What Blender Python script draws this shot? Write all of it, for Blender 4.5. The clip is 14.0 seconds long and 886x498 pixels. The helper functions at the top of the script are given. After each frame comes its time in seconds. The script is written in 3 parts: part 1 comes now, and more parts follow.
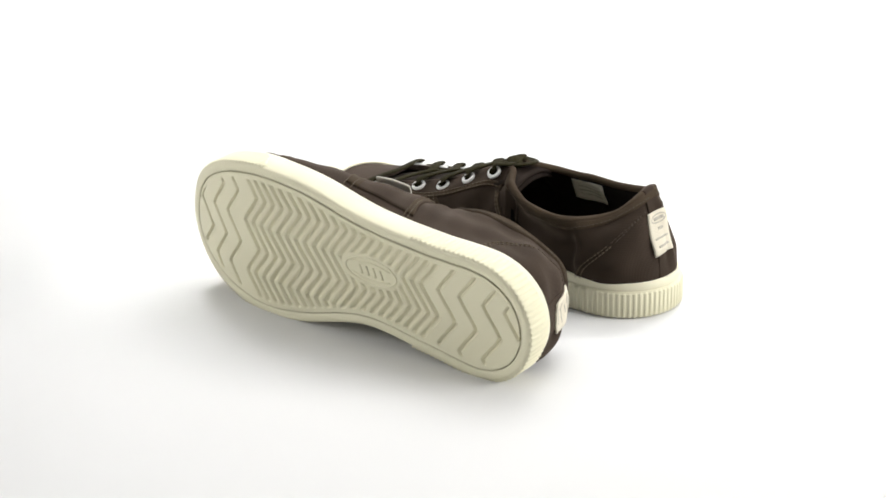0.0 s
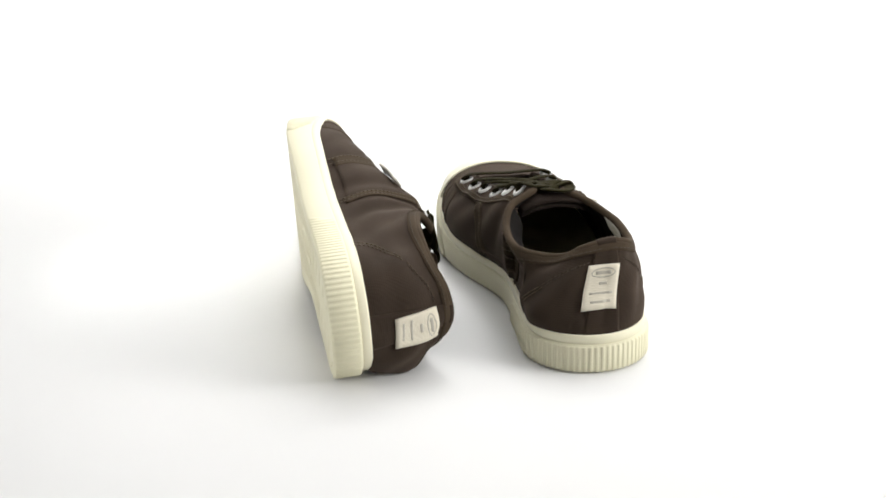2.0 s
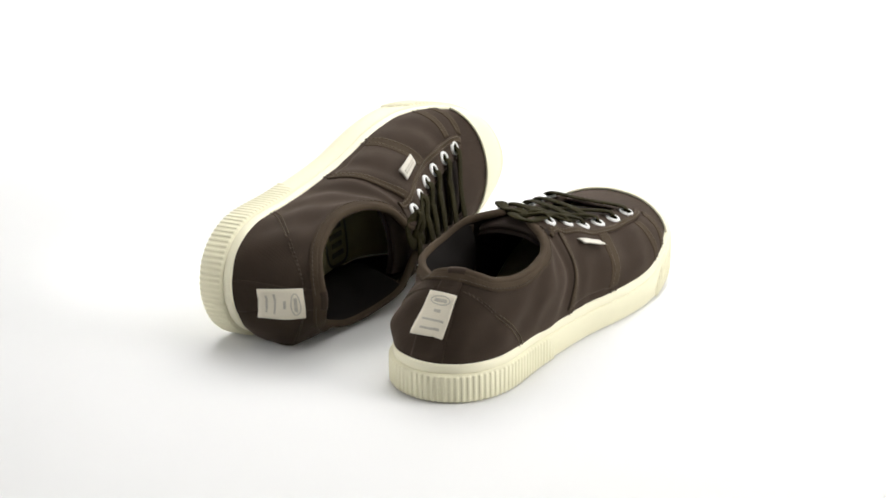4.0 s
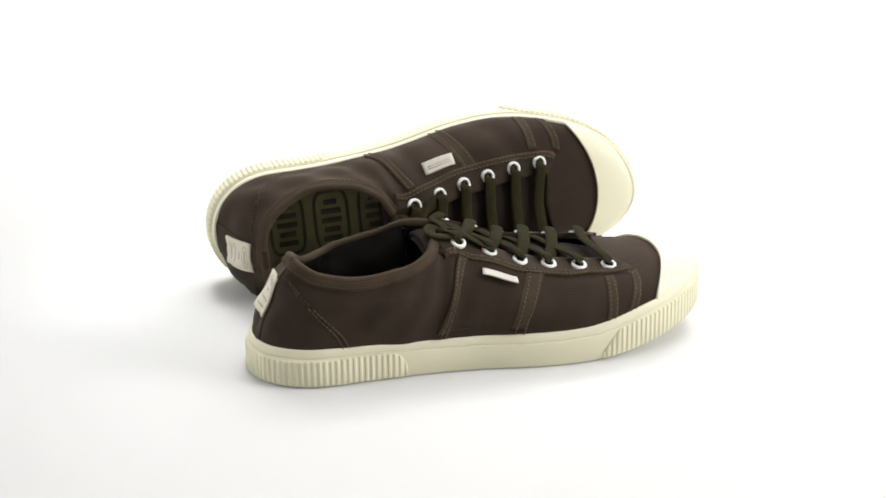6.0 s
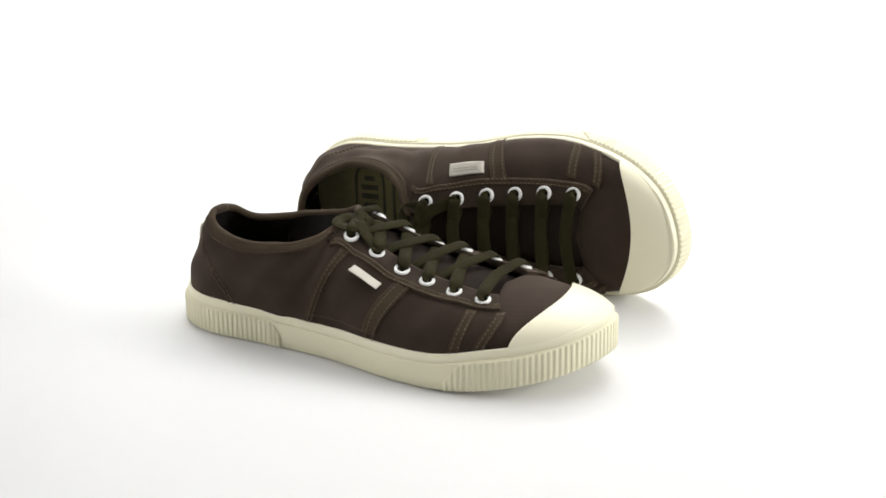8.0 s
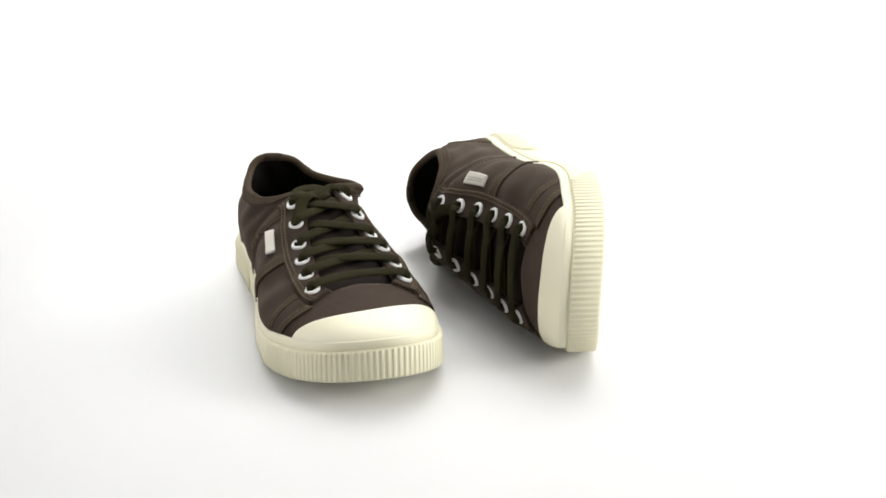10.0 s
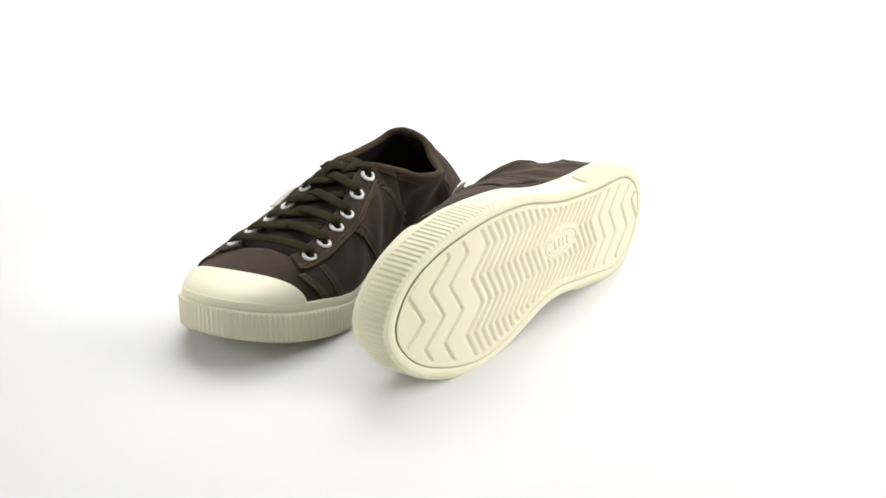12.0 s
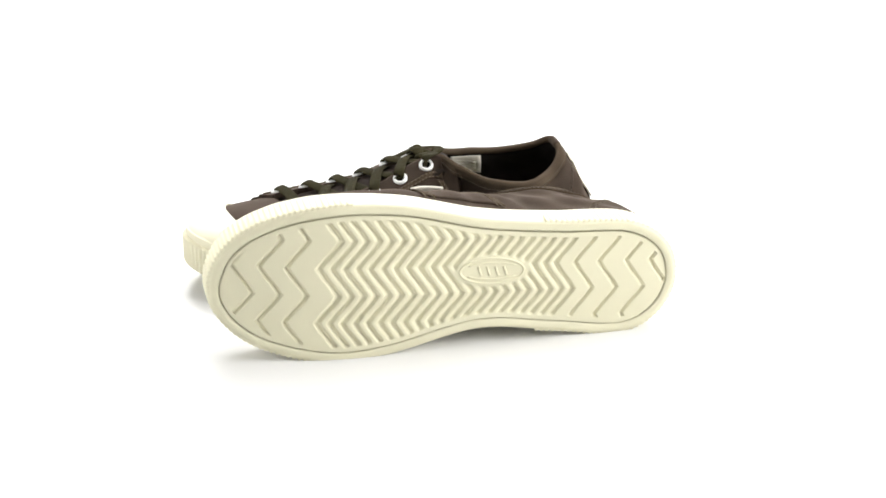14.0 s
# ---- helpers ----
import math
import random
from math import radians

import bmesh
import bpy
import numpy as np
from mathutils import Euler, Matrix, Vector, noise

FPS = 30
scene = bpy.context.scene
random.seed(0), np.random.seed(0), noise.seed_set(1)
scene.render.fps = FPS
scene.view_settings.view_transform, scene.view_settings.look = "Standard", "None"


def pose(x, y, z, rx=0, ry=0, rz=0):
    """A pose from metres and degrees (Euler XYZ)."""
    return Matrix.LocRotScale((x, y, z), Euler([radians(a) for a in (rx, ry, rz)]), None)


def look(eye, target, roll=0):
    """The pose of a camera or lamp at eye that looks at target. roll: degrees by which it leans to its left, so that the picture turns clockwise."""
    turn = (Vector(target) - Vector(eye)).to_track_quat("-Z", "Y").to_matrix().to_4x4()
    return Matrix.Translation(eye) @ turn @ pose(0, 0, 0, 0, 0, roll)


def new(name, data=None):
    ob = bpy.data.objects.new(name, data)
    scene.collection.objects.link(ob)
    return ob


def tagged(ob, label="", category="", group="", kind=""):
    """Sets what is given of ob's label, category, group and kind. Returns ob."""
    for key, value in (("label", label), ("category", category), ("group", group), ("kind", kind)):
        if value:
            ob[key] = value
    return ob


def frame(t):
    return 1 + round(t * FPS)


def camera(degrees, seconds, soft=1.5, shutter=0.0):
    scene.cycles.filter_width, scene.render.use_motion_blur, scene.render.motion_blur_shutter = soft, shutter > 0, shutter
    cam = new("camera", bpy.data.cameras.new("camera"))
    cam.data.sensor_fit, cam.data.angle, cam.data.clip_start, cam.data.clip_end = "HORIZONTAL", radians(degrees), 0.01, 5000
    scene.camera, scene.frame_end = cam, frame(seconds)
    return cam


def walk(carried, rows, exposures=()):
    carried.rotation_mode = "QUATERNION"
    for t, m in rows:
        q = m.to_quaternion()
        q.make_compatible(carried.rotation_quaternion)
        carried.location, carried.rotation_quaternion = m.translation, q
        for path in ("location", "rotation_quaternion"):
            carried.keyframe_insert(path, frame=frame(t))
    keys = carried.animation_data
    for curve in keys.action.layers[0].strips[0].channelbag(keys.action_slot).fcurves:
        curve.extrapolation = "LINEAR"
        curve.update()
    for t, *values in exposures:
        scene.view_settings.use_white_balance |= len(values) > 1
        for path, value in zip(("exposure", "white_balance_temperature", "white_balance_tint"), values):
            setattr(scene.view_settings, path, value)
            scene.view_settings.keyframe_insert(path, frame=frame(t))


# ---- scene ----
cam = camera(25.943, 14.0, soft=1.7)
walk(cam, [(0.0, look((0, -1.1948, 0.4895), (0.0062, -0.0135, 0.0414), -0.755)),
           (14.0, look((0, -1.1948, 0.4895), (0.0062, -0.0135, 0.0414), -0.755))],
     exposures=[(0.0, 0.0), (13.7, 0.0), (14.0, 0.55)])

# ---- light: two large soft boxes over a white sweep ----


def soft_box(name, eye, target, w, h, watts, tint=(1, 1, 1)):
    lamp = bpy.data.lights.new(name, "AREA")
    lamp.shape, lamp.size, lamp.size_y, lamp.energy, lamp.color = "RECTANGLE", w, h, watts, tint
    ob = new(name, lamp)
    ob.matrix_world = look(eye, target)
    return ob


soft_box("soft_box_over", (0.65, 0.6, 1.8), (0.12, 0.12, 0), 2.4, 2.0, 27, (1.0, 0.99, 0.97))
soft_box("soft_box_right", (2.2, -0.60, 0.95), (0, 0, 0.05), 1.2, 1.0, 40, (1.0, 0.99, 0.965))
soft_box("soft_box_left", (-2.35, -0.05, 0.95), (0, 0, 0.05), 1.2, 1.0, 20.5, (1.0, 0.99, 0.965))
soft_box("backdrop_light", (0.2, 1.6, 2.1), (0.1, 2.6, 0.3), 2.2, 0.5, 60)

world = bpy.data.worlds.new("world")
scene.world = world
world.use_nodes = True
world.node_tree.nodes["Background"].inputs[0].default_value = (1, 1, 1, 1)
world.node_tree.nodes["Background"].inputs[1].default_value = 0.0

# ---- materials ----


def material(name, colour, rough=0.6, spread=0.15, scale=60, bump=0.1, fine=900, metal=0.0, sheen=0.0, spec=0.5):
    """A surface with mottled colour at one scale and fine grain in relief at another."""
    m = bpy.data.materials.new(name)
    m.use_nodes = True
    nt = m.node_tree
    b = nt.nodes["Principled BSDF"]
    co = nt.nodes.new("ShaderNodeTexCoord")
    n1, n2 = nt.nodes.new("ShaderNodeTexNoise"), nt.nodes.new("ShaderNodeTexNoise")
    n1.inputs["Scale"].default_value, n2.inputs["Scale"].default_value = scale, fine
    n1.inputs["Detail"].default_value, n2.inputs["Detail"].default_value = 5, 3
    for n in (n1, n2):
        nt.links.new(co.outputs["Object"], n.inputs["Vector"])
    mix = nt.nodes.new("ShaderNodeMix")
    mix.data_type = "RGBA"
    mix.inputs[6].default_value = (*[c * (1 - spread) for c in colour], 1)
    mix.inputs[7].default_value = (*[min(1, c * (1 + spread)) for c in colour], 1)
    nt.links.new(n1.outputs["Fac"], mix.inputs[0])
    nt.links.new(mix.outputs[2], b.inputs["Base Color"])
    bp = nt.nodes.new("ShaderNodeBump")
    bp.inputs["Strength"].default_value, bp.inputs["Distance"].default_value = bump, 0.0006
    nt.links.new(n2.outputs["Fac"], bp.inputs["Height"])
    nt.links.new(bp.outputs["Normal"], b.inputs["Normal"])
    b.inputs["Roughness"].default_value, b.inputs["Metallic"].default_value = rough, metal
    b.inputs["Sheen Weight"].default_value, b.inputs["Sheen Roughness"].default_value = sheen, 0.5
    b.inputs["Sheen Tint"].default_value = (0.70, 0.55, 0.45, 1)
    b.inputs["Specular IOR Level"].default_value = spec
    return m


def woven(name, colour, rough=0.85, pitch=1500, bump=0.14, spread=0.34, sheen=0.0):
    """Cloth: two crossed sets of threads over mottled dye."""
    m = material(name, colour, rough, spread, 45, 0.2, 1600, 0.0, sheen, 0.12)
    nt = m.node_tree
    co = [n for n in nt.nodes if n.type == "TEX_COORD"][0]
    bp = [n for n in nt.nodes if n.type == "BUMP"][0]
    waves = []
    for axis in ("X", "Z"):
        w = nt.nodes.new("ShaderNodeTexWave")
        w.bands_direction = axis
        w.inputs["Scale"].default_value, w.inputs["Distortion"].default_value = pitch / 6.3, 0.6
        nt.links.new(co.outputs["Object"], w.inputs["Vector"])
        waves.append(w)
    mul = nt.nodes.new("ShaderNodeMath")
    mul.operation = "MULTIPLY"
    nt.links.new(waves[0].outputs["Fac"], mul.inputs[0])
    nt.links.new(waves[1].outputs["Fac"], mul.inputs[1])
    bp.inputs["Strength"].default_value = bump
    nt.links.new(mul.outputs[0], bp.inputs["Height"])
    return m


WHITE = material("white_sweep", (0.765, 0.765, 0.76), 0.22, 0.01, 3, 0.02, 200, spec=0.35)
WALL = material("grey_paint", (0.60, 0.60, 0.60), 0.8, 0.02, 3, 0.05, 200)
CANVAS = woven("brown_canvas", (0.0350, 0.0241, 0.0169), sheen=0.17)
VAMP = woven("brown_canvas_vamp", (0.0345, 0.0234, 0.0168), sheen=0.17)
BINDING = woven("brown_binding", (0.060, 0.043, 0.028), pitch=1100)
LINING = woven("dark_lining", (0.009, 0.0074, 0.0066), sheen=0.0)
INSOLE = woven("olive_insole", (0.26, 0.235, 0.125), pitch=900, sheen=0.0)
INK = material("insole_print", (0.085, 0.077, 0.045), 0.8)
LACE = woven("olive_lace", (0.023, 0.0195, 0.0066), pitch=5600, bump=0.35, sheen=0.0)
# darker than the canvas: shade under the laces is put into this colour
TONGUE_SHADED = woven("shaded_tongue_canvas", (0.023, 0.016, 0.0125), sheen=0.0)
RUBBER = material("cream_rubber", (0.78, 0.745, 0.545), 0.5, 0.03, 25, 0.06, 700, spec=0.4)
CAP = material("cream_rubber_smooth", (0.83, 0.79, 0.60), 0.42, 0.025, 30, 0.03, 500, spec=0.45)
THREAD = material("tan_thread", (0.083, 0.059, 0.033), 0.7, 0.3, 300)
TAPE = woven("brown_seam_tape", (0.056, 0.040, 0.025), sheen=0.08)
DARK_THREAD = material("brown_thread", (0.058, 0.040, 0.024), 0.8, 0.3, 300)
METAL = material("white_enamel", (0.86, 0.86, 0.84), 0.3, 0.02, 200, 0.02, 900)
LABEL = woven("cream_label", (0.72, 0.67, 0.55), pitch=2200, bump=0.2, spread=0.06, sheen=0.0)
PRINT = material("grey_print", (0.46, 0.43, 0.36), 0.8, 0.2, 400)
TAB = woven("grey_tab", (0.62, 0.59, 0.52), pitch=2200, bump=0.2, spread=0.06, sheen=0.0)

# ---- setting ----


def part(name, bm, mat, parent=None, label="", smooth=True):
    me = bpy.data.meshes.new(name)
    bmesh.ops.recalc_face_normals(bm, faces=bm.faces)
    for f in bm.faces:
        f.smooth = smooth
    bm.to_mesh(me)
    bm.free()
    me.materials.append(mat)
    ob = new(name, me)
    if parent:
        ob.parent = parent
    if label:
        tagged(ob, label)
    return ob


def slab(x0, x1, y0, y1, z0, z1):
    bm = bmesh.new()
    bmesh.ops.create_cube(bm, size=1, matrix=Matrix.Translation(((x0 + x1) / 2, (y0 + y1) / 2, (z0 + z1) / 2)) @ Matrix.Diagonal((x1 - x0, y1 - y0, z1 - z0, 1)))
    return bm


def sweep():
    """The seamless white floor that curves up into the backdrop, 12 mm thick."""
    prof = [(-3.0, 0.0), (1.6, 0.0)]
    prof += [(1.6 + 0.9 * math.sin(a), 0.9 - 0.9 * math.cos(a)) for a in [i * math.pi / 32 for i in range(1, 17)]]
    prof += [(2.5, 2.6)]
    bm = bmesh.new()
    rows = [[bm.verts.new((x, y, z)) for x in (-2.6, 2.6)] for y, z in prof]
    for a, b in zip(rows, rows[1:]):
        bm.faces.new((a[0], a[1], b[1], b[0]))
    bmesh.ops.recalc_face_normals(bm, faces=bm.faces)
    ob = part("ground", bm, WHITE)
    so = ob.modifiers.new("thickness", "SOLIDIFY")
    so.thickness, so.offset = 0.012, -1
    if ob.data.polygons[0].normal.z < 0:
        so.offset = 1
    return tagged(ob, "seamless glossy white studio sweep under the shoes", "floor", kind="structure")


sweep()
for nm, box in (("wall_north", (-2.8, 2.8, 2.6, 2.7, 0, 2.7)), ("wall_south", (-2.8, 2.8, -3.2, -3.1, 0, 2.7)),
                ("wall_east", (2.7, 2.8, -3.1, 2.6, 0, 2.7)), ("wall_west", (-2.8, -2.7, -3.1, 2.6, 0, 2.7))):
    tagged(part(nm, slab(*box), WALL, smooth=False), "plain grey painted studio wall", "wall", kind="structure")
tagged(part("ceiling", slab(-2.8, 2.8, -3.2, 2.7, 2.7, 2.8), WALL, smooth=False), "plain grey studio ceiling", "ceiling", kind="structure")

# ---- the shoe's form: x from heel to toe, lateral side at negative y ----
OUTLINE = [(0.0, 0.0), (0.0089, -0.0245), (0.0336, -0.0387), (0.0791, -0.0402), (0.1285, -0.0442), (0.1779, -0.0540), (0.2194, -0.0546), (0.2589, -0.0441), (0.2856, -0.0245),
           (0.2965, 0.0039), (0.2886, 0.0264), (0.2649, 0.0431), (0.2224, 0.0514), (0.1828, 0.0466), (0.1285, 0.0317), (0.0791, 0.0349), (0.0336, 0.0382), (0.0089, 0.0245)]


def catmull(pts, u, closed=True):
    """Points on a smooth curve through pts at the parameters u (in steps of pts)."""
    p = np.asarray(pts, float)
    n = len(p)
    u = np.asarray(u, float)
    i = np.floor(u).astype(int)
    if not closed:
        i = np.clip(i, 0, n - 2)
    f = (u - i)[..., None]
    g = (lambda j: p[j % n]) if closed else (lambda j: p[np.clip(j, 0, n - 1)])
    a, b, c, d = g(i - 1), g(i), g(i + 1), g(i + 2)
    return 0.5 * (2 * b + (c - a) * f + (2 * a - 5 * b + 4 * c - d) * f ** 2 + (3 * b - a - 3 * c + d) * f ** 3)


RING = catmull(OUTLINE, np.linspace(0, len(OUTLINE), 1801)[:-1])
_seg = np.linalg.norm(np.roll(RING, -1, 0) - RING, axis=1)
_arc = np.concatenate([[0], np.cumsum(_seg)])
PERIM = _arc[-1]
TOE_F = _arc[np.argmax(RING[:, 0])] / PERIM


def ring(f, out=0.0):
    """Outline point at the fraction f of its length, pushed outwards by out."""
    s = (np.asarray(f, float) % 1) * PERIM
    x, y = [np.interp(s, _arc, np.append(RING[:, k], RING[0, k])) for k in (0, 1)]
    e = 1e-3 * PERIM
    xa, ya = [np.interp((s - e) % PERIM, _arc, np.append(RING[:, k], RING[0, k])) for k in (0, 1)]
    xb, yb = [np.interp((s + e) % PERIM, _arc, np.append(RING[:, k], RING[0, k])) for k in (0, 1)]
    tx, ty = xb - xa, yb - ya
    ln = np.hypot(tx, ty)
    o = np.asarray(out, float)
    return np.stack([x + o * ty / ln, y - o * tx / ln], -1)


def frac_at(x, lateral=True):
    """Fraction of the outline at which one side reaches x."""
    f = np.linspace(0, TOE_F, 600) if lateral else np.linspace(1, TOE_F, 600)
    return np.interp(x, ring(f)[:, 0], f)


SPRING = (0.0150, 0.190)


def lift(x):
    """Toe spring of the sole: a bend of so much over 95 mm, from so far on."""
    return SPRING[0] * np.clip((np.asarray(x) - SPRING[1]) / 0.095, 0, 1.2) ** 2


FOX = 0.0265


def drop(x):
    """How far the rubber rim dips between heel and toe."""
    x = np.asarray(x)
    return 0.0022 * np.clip((0.235 - x) / 0.03, 0, 1) + 0.0020 * np.clip(1 - ((x - 0.150) / 0.085) ** 2, 0, 1)


RIM = [  # inner edge of the upper on the lateral side: x, y, z, and the x of the sole below
    (.0275, .0, .0748, .0), (.0292, -.0145, .0732, .011), (.0402, -.0255, .0675, .036), (.064, -.0345, .0645, .064), (.091, -.0330, .0678, .090),
    (.109, -.0240, .0755, .109), (.119, -.0095, .0825, .123), (.135, -.0100, .0795, .138), (.160, -.0143, .0690, .164), (.190, -.0180, .0612, .195),
    (.214, -.0205, .0565, .220), (.2295, -.0195, .0538, .244), (.2292, -.0105, .0548, .272), (.2275, .0, .0552, .2965)]
_lat = [r[:3] for r in RIM]
_med = [(r[0] + (.001 if i > 5 else 0), -r[1] + (0, 0, .001, .004, .005, .0055, .003)[i] if i < 7 else -r[1] + .0015, r[2] + (0, -.0025, -.0050, -.0035, -.0015, .001)[min(i, 5)] * (i < 6)) for i, r in enumerate(RIM)]
INNER = _lat + _med[-2:0:-1]
OUT_F = [float(frac_at(r[3], True)) for r in RIM[:-1]] + [TOE_F] + [float(frac_at(r[3], False)) for r in RIM[-2:0:-1]]
OUT_F[0] = 0.0
NK = len(INNER)


FOLD, LEAN, FLEX, SAG, PUFF, PINCH, LOW, BELLY = 0.0, 0.0, 0.0, 0.0, (0.007, 0.007), 0.0, (0.0, 0.0), 0.0


def surf(k, v, off=0.0):
    """Point of the upper: k runs round from the heel (lateral side first), v from sole to rim; off lifts it outwards."""
    k, v = np.broadcast_arrays(np.asarray(k, float), np.asarray(v, float))

    def at(k, v):
        inner = catmull(INNER, k)
        near = np.minimum(k % NK, NK - k % NK)
        inner[..., 1] -= LEAN * np.clip(1 - near / 3, 0, 1)
        inner[..., 1] -= PINCH * np.exp(-(((NK - k % NK) - 1.9) / .8) ** 2)
        inner[..., 1] += SAG * np.clip((inner[..., 0] - .125) / .09, 0, 1)
        inner[..., 2] -= FLEX * np.clip((inner[..., 0] - .150) / .08, -.35, 1)
        medial = np.clip((k % NK - NK / 2) / 5 + .5, 0, 1) * np.clip((NK - k % NK) / 2, 0, 1)
        low = LOW[0] + (LOW[1] - LOW[0]) * medial
        inner[..., 2] -= low * np.clip((inner[..., 0] - .085) / .035, 0, 1) * (1 - .55 * np.clip((inner[..., 0] - .18) / .045, 0, 1))
        steps = np.append(OUT_F, 1.0)
        f = np.interp(k % NK, np.arange(NK + 1), steps)
        o2 = ring(f, -0.0035)
        outer = np.concatenate([o2, (FOX - 0.004 + lift(o2[..., 0]) - drop(o2[..., 0]))[..., None]], -1)
        d = outer - inner
        dz = -d[..., 2]
        flat = d * [1, 1, 0]
        up = np.zeros_like(d)
        up[..., 2] = dz
        w = np.clip((near - 3.0) / 3.5, 0, 1)[..., None]
        hl = np.clip(1 - near / 0.9, 0, 1)[..., None]
        side = np.clip(1 - np.abs(near - 5.5) / 5, 0, 1)[..., None]
        p1 = outer + (0.42 + 0.16 * w) * up + (0.02 - 0.50 * hl + 0.02 * w + 0.16 * side) * flat
        p2 = inner + (0.46 + 0.06 * w + 0.06 * hl + 0.08 * side) * flat + (-0.34 + 0.22 * w) * up
        puff = flat / (np.linalg.norm(flat, axis=-1, keepdims=True) + 1e-6) * np.where(k % NK > NK / 2, PUFF[1], PUFF[0])[..., None] * (np.clip((near - .35) / 1.2, 0, 1) * np.clip((10.3 - near) / 3, 0, 1))[..., None]
        belly = flat / (np.linalg.norm(flat, axis=-1, keepdims=True) + 1e-6) * (BELLY * (k % NK < NK / 2) * np.exp(-((near - 3.9) / 1.5) ** 2) * np.clip(near, 0, 1))[..., None]
        p1, p2 = p1 + puff + belly, p2 + 0.7 * puff + belly
        t = v[..., None]
        return outer * (1 - t) ** 3 + 3 * p1 * t * (1 - t) ** 2 + 3 * p2 * t * t * (1 - t) + inner * t ** 3

    p = at(k, v)
    sag = 0.0010 * np.sin(k * 2.1 + 5 * v + FOLD) * np.sin(v * 7 - k * 1.3) + 0.0006 * np.sin(k * 5.3 - 9 * v + 2 * FOLD)
    off = np.asarray(off) + sag * np.clip((10.8 - np.minimum(k % NK, NK - k % NK)) / 2, 0, 1) * np.clip(v * 4, 0, 1) * np.clip((1 - v) * 5, 0, 1)
    if np.any(off):
        e = 0.01
        v1, v0 = np.clip(v + e, 0, 1), np.clip(v - e, 0, 1)
        n = np.cross(at(k + e, v) - at(k - e, v), at(k, v1) - at(k, v0))
        n /= np.linalg.norm(n, axis=-1, keepdims=True) + 1e-12
        p = p + n * off[..., None] * NSIGN
    return p


NSIGN = 1.0
_q = surf(np.array([3.0]), np.array([0.4]), np.array([0.01])) - surf(np.array([3.0]), np.array([0.4]))
if _q[0, 1] > 0:
    NSIGN = -1.0


def v_from_rim(k, dist):
    """v at which the upper lies dist metres below its rim, along the surface."""
    vv = np.linspace(1, 0, 120)
    p = surf(np.full(120, k), vv)
    arc = np.concatenate([[0], np.cumsum(np.linalg.norm(np.diff(p, axis=0), axis=1))])
    return float(np.interp(dist, arc, vv))


def k_at(x, dist, lateral=True):
    """k at which the line dist below the rim reaches x."""
    ks = np.linspace(4, 13, 181) if lateral else np.linspace(22, 13, 181)
    xs = [float(surf(np.array(k), np.array(v_from_rim(k, dist)))[0]) for k in ks]
    return float(np.interp(x, xs, ks))


class Maker:
    """Turns shapes in shoe space into parts of one shoe; the other foot is mirrored."""

    def __init__(self, root, flip):
        self.root, self.flip = root, flip

    def part(self, name, bm, mat, parent=None, label="", smooth=True):
        if self.flip:
            bmesh.ops.scale(bm, vec=(1, -1, 1), verts=bm.verts)
        return part(name, bm, mat, parent or self.root, label, smooth)


def grid(P, closed_u=False, closed_v=False, bm=None):
    """Quads over an array of points."""
    bm = bm or bmesh.new()
    nu, nv = P.shape[:2]
    vs = [[bm.verts.new(P[i, j]) for j in range(nv)] for i in range(nu)]
    for i in range(nu if closed_u else nu - 1):
        for j in range(nv if closed_v else nv - 1):
            a, b = vs[i], vs[(i + 1) % nu]
            q = (a[j], b[j], b[(j + 1) % nv], a[(j + 1) % nv])
            if len(set(q)) == 4:
                bm.faces.new(q)
    return bm


def panel(ks, vlo, vhi, off, thick, nv=24, rake=0.0):
    """A shaped layer of the upper: outer face, edges and back."""
    ks = np.asarray(ks, float)
    t = np.linspace(0, 1, nv)
    V = np.asarray(vlo)[:, None] * (1 - t) + np.asarray(vhi)[:, None] * t
    near = np.minimum(ks, NK - ks)
    K = ks[:, None] - np.sign(NK / 2 - ks)[:, None] * rake * (1 - V) * np.clip((near - 8.5) / 2.5, 0, 1)[:, None]
    top, low = surf(K, V, np.full(V.shape, off)), surf(K, V, np.full(V.shape, off - thick))
    # rounded edge: pull the outermost rows of the face in a little
    P = np.concatenate([top, low[:, ::-1]], 1)
    bm = grid(P, closed_v=True)
    bm.verts.ensure_lookup_table()
    n = P.shape[1]
    for i in (0, len(ks) - 1):
        for j in range(nv - 1):
            q = [bm.verts[i * n + j], bm.verts[i * n + j + 1], bm.verts[i * n + n - 2 - j], bm.verts[i * n + n - 1 - j]]
            if len({tuple(w.co) for w in q}) == 4:
                bm.faces.new(q)
    return bm


def patch(kv, off, thick, n=10, flare=0.0):
    """A four-cornered piece of cloth on the upper; kv: its corners, going round; flare: how far its low edge stands off."""
    a, b, c, d = np.asarray(kv, float)
    t = np.linspace(0, 1, n)
    low, high = a + (b - a) * t[:, None], d + (c - d) * t[:, None]
    G = low[:, None] * (1 - t)[None, :, None] + high[:, None] * t[None, :, None]
    rise = off + flare * np.repeat((1 - t)[None, :], n, 0)
    top = surf(G[..., 0], G[..., 1], rise)
    back = surf(G[..., 0], G[..., 1], rise - thick)
    bm = grid(np.concatenate([top, back[:, ::-1]], 1), closed_v=True)
    bm.verts.ensure_lookup_table()
    for i in (0, n - 1):
        for j in range(n - 1):
            bm.faces.new([bm.verts[i * 2 * n + j], bm.verts[i * 2 * n + j + 1], bm.verts[i * 2 * n + 2 * n - 2 - j], bm.verts[i * 2 * n + 2 * n - 1 - j]])
    return bm


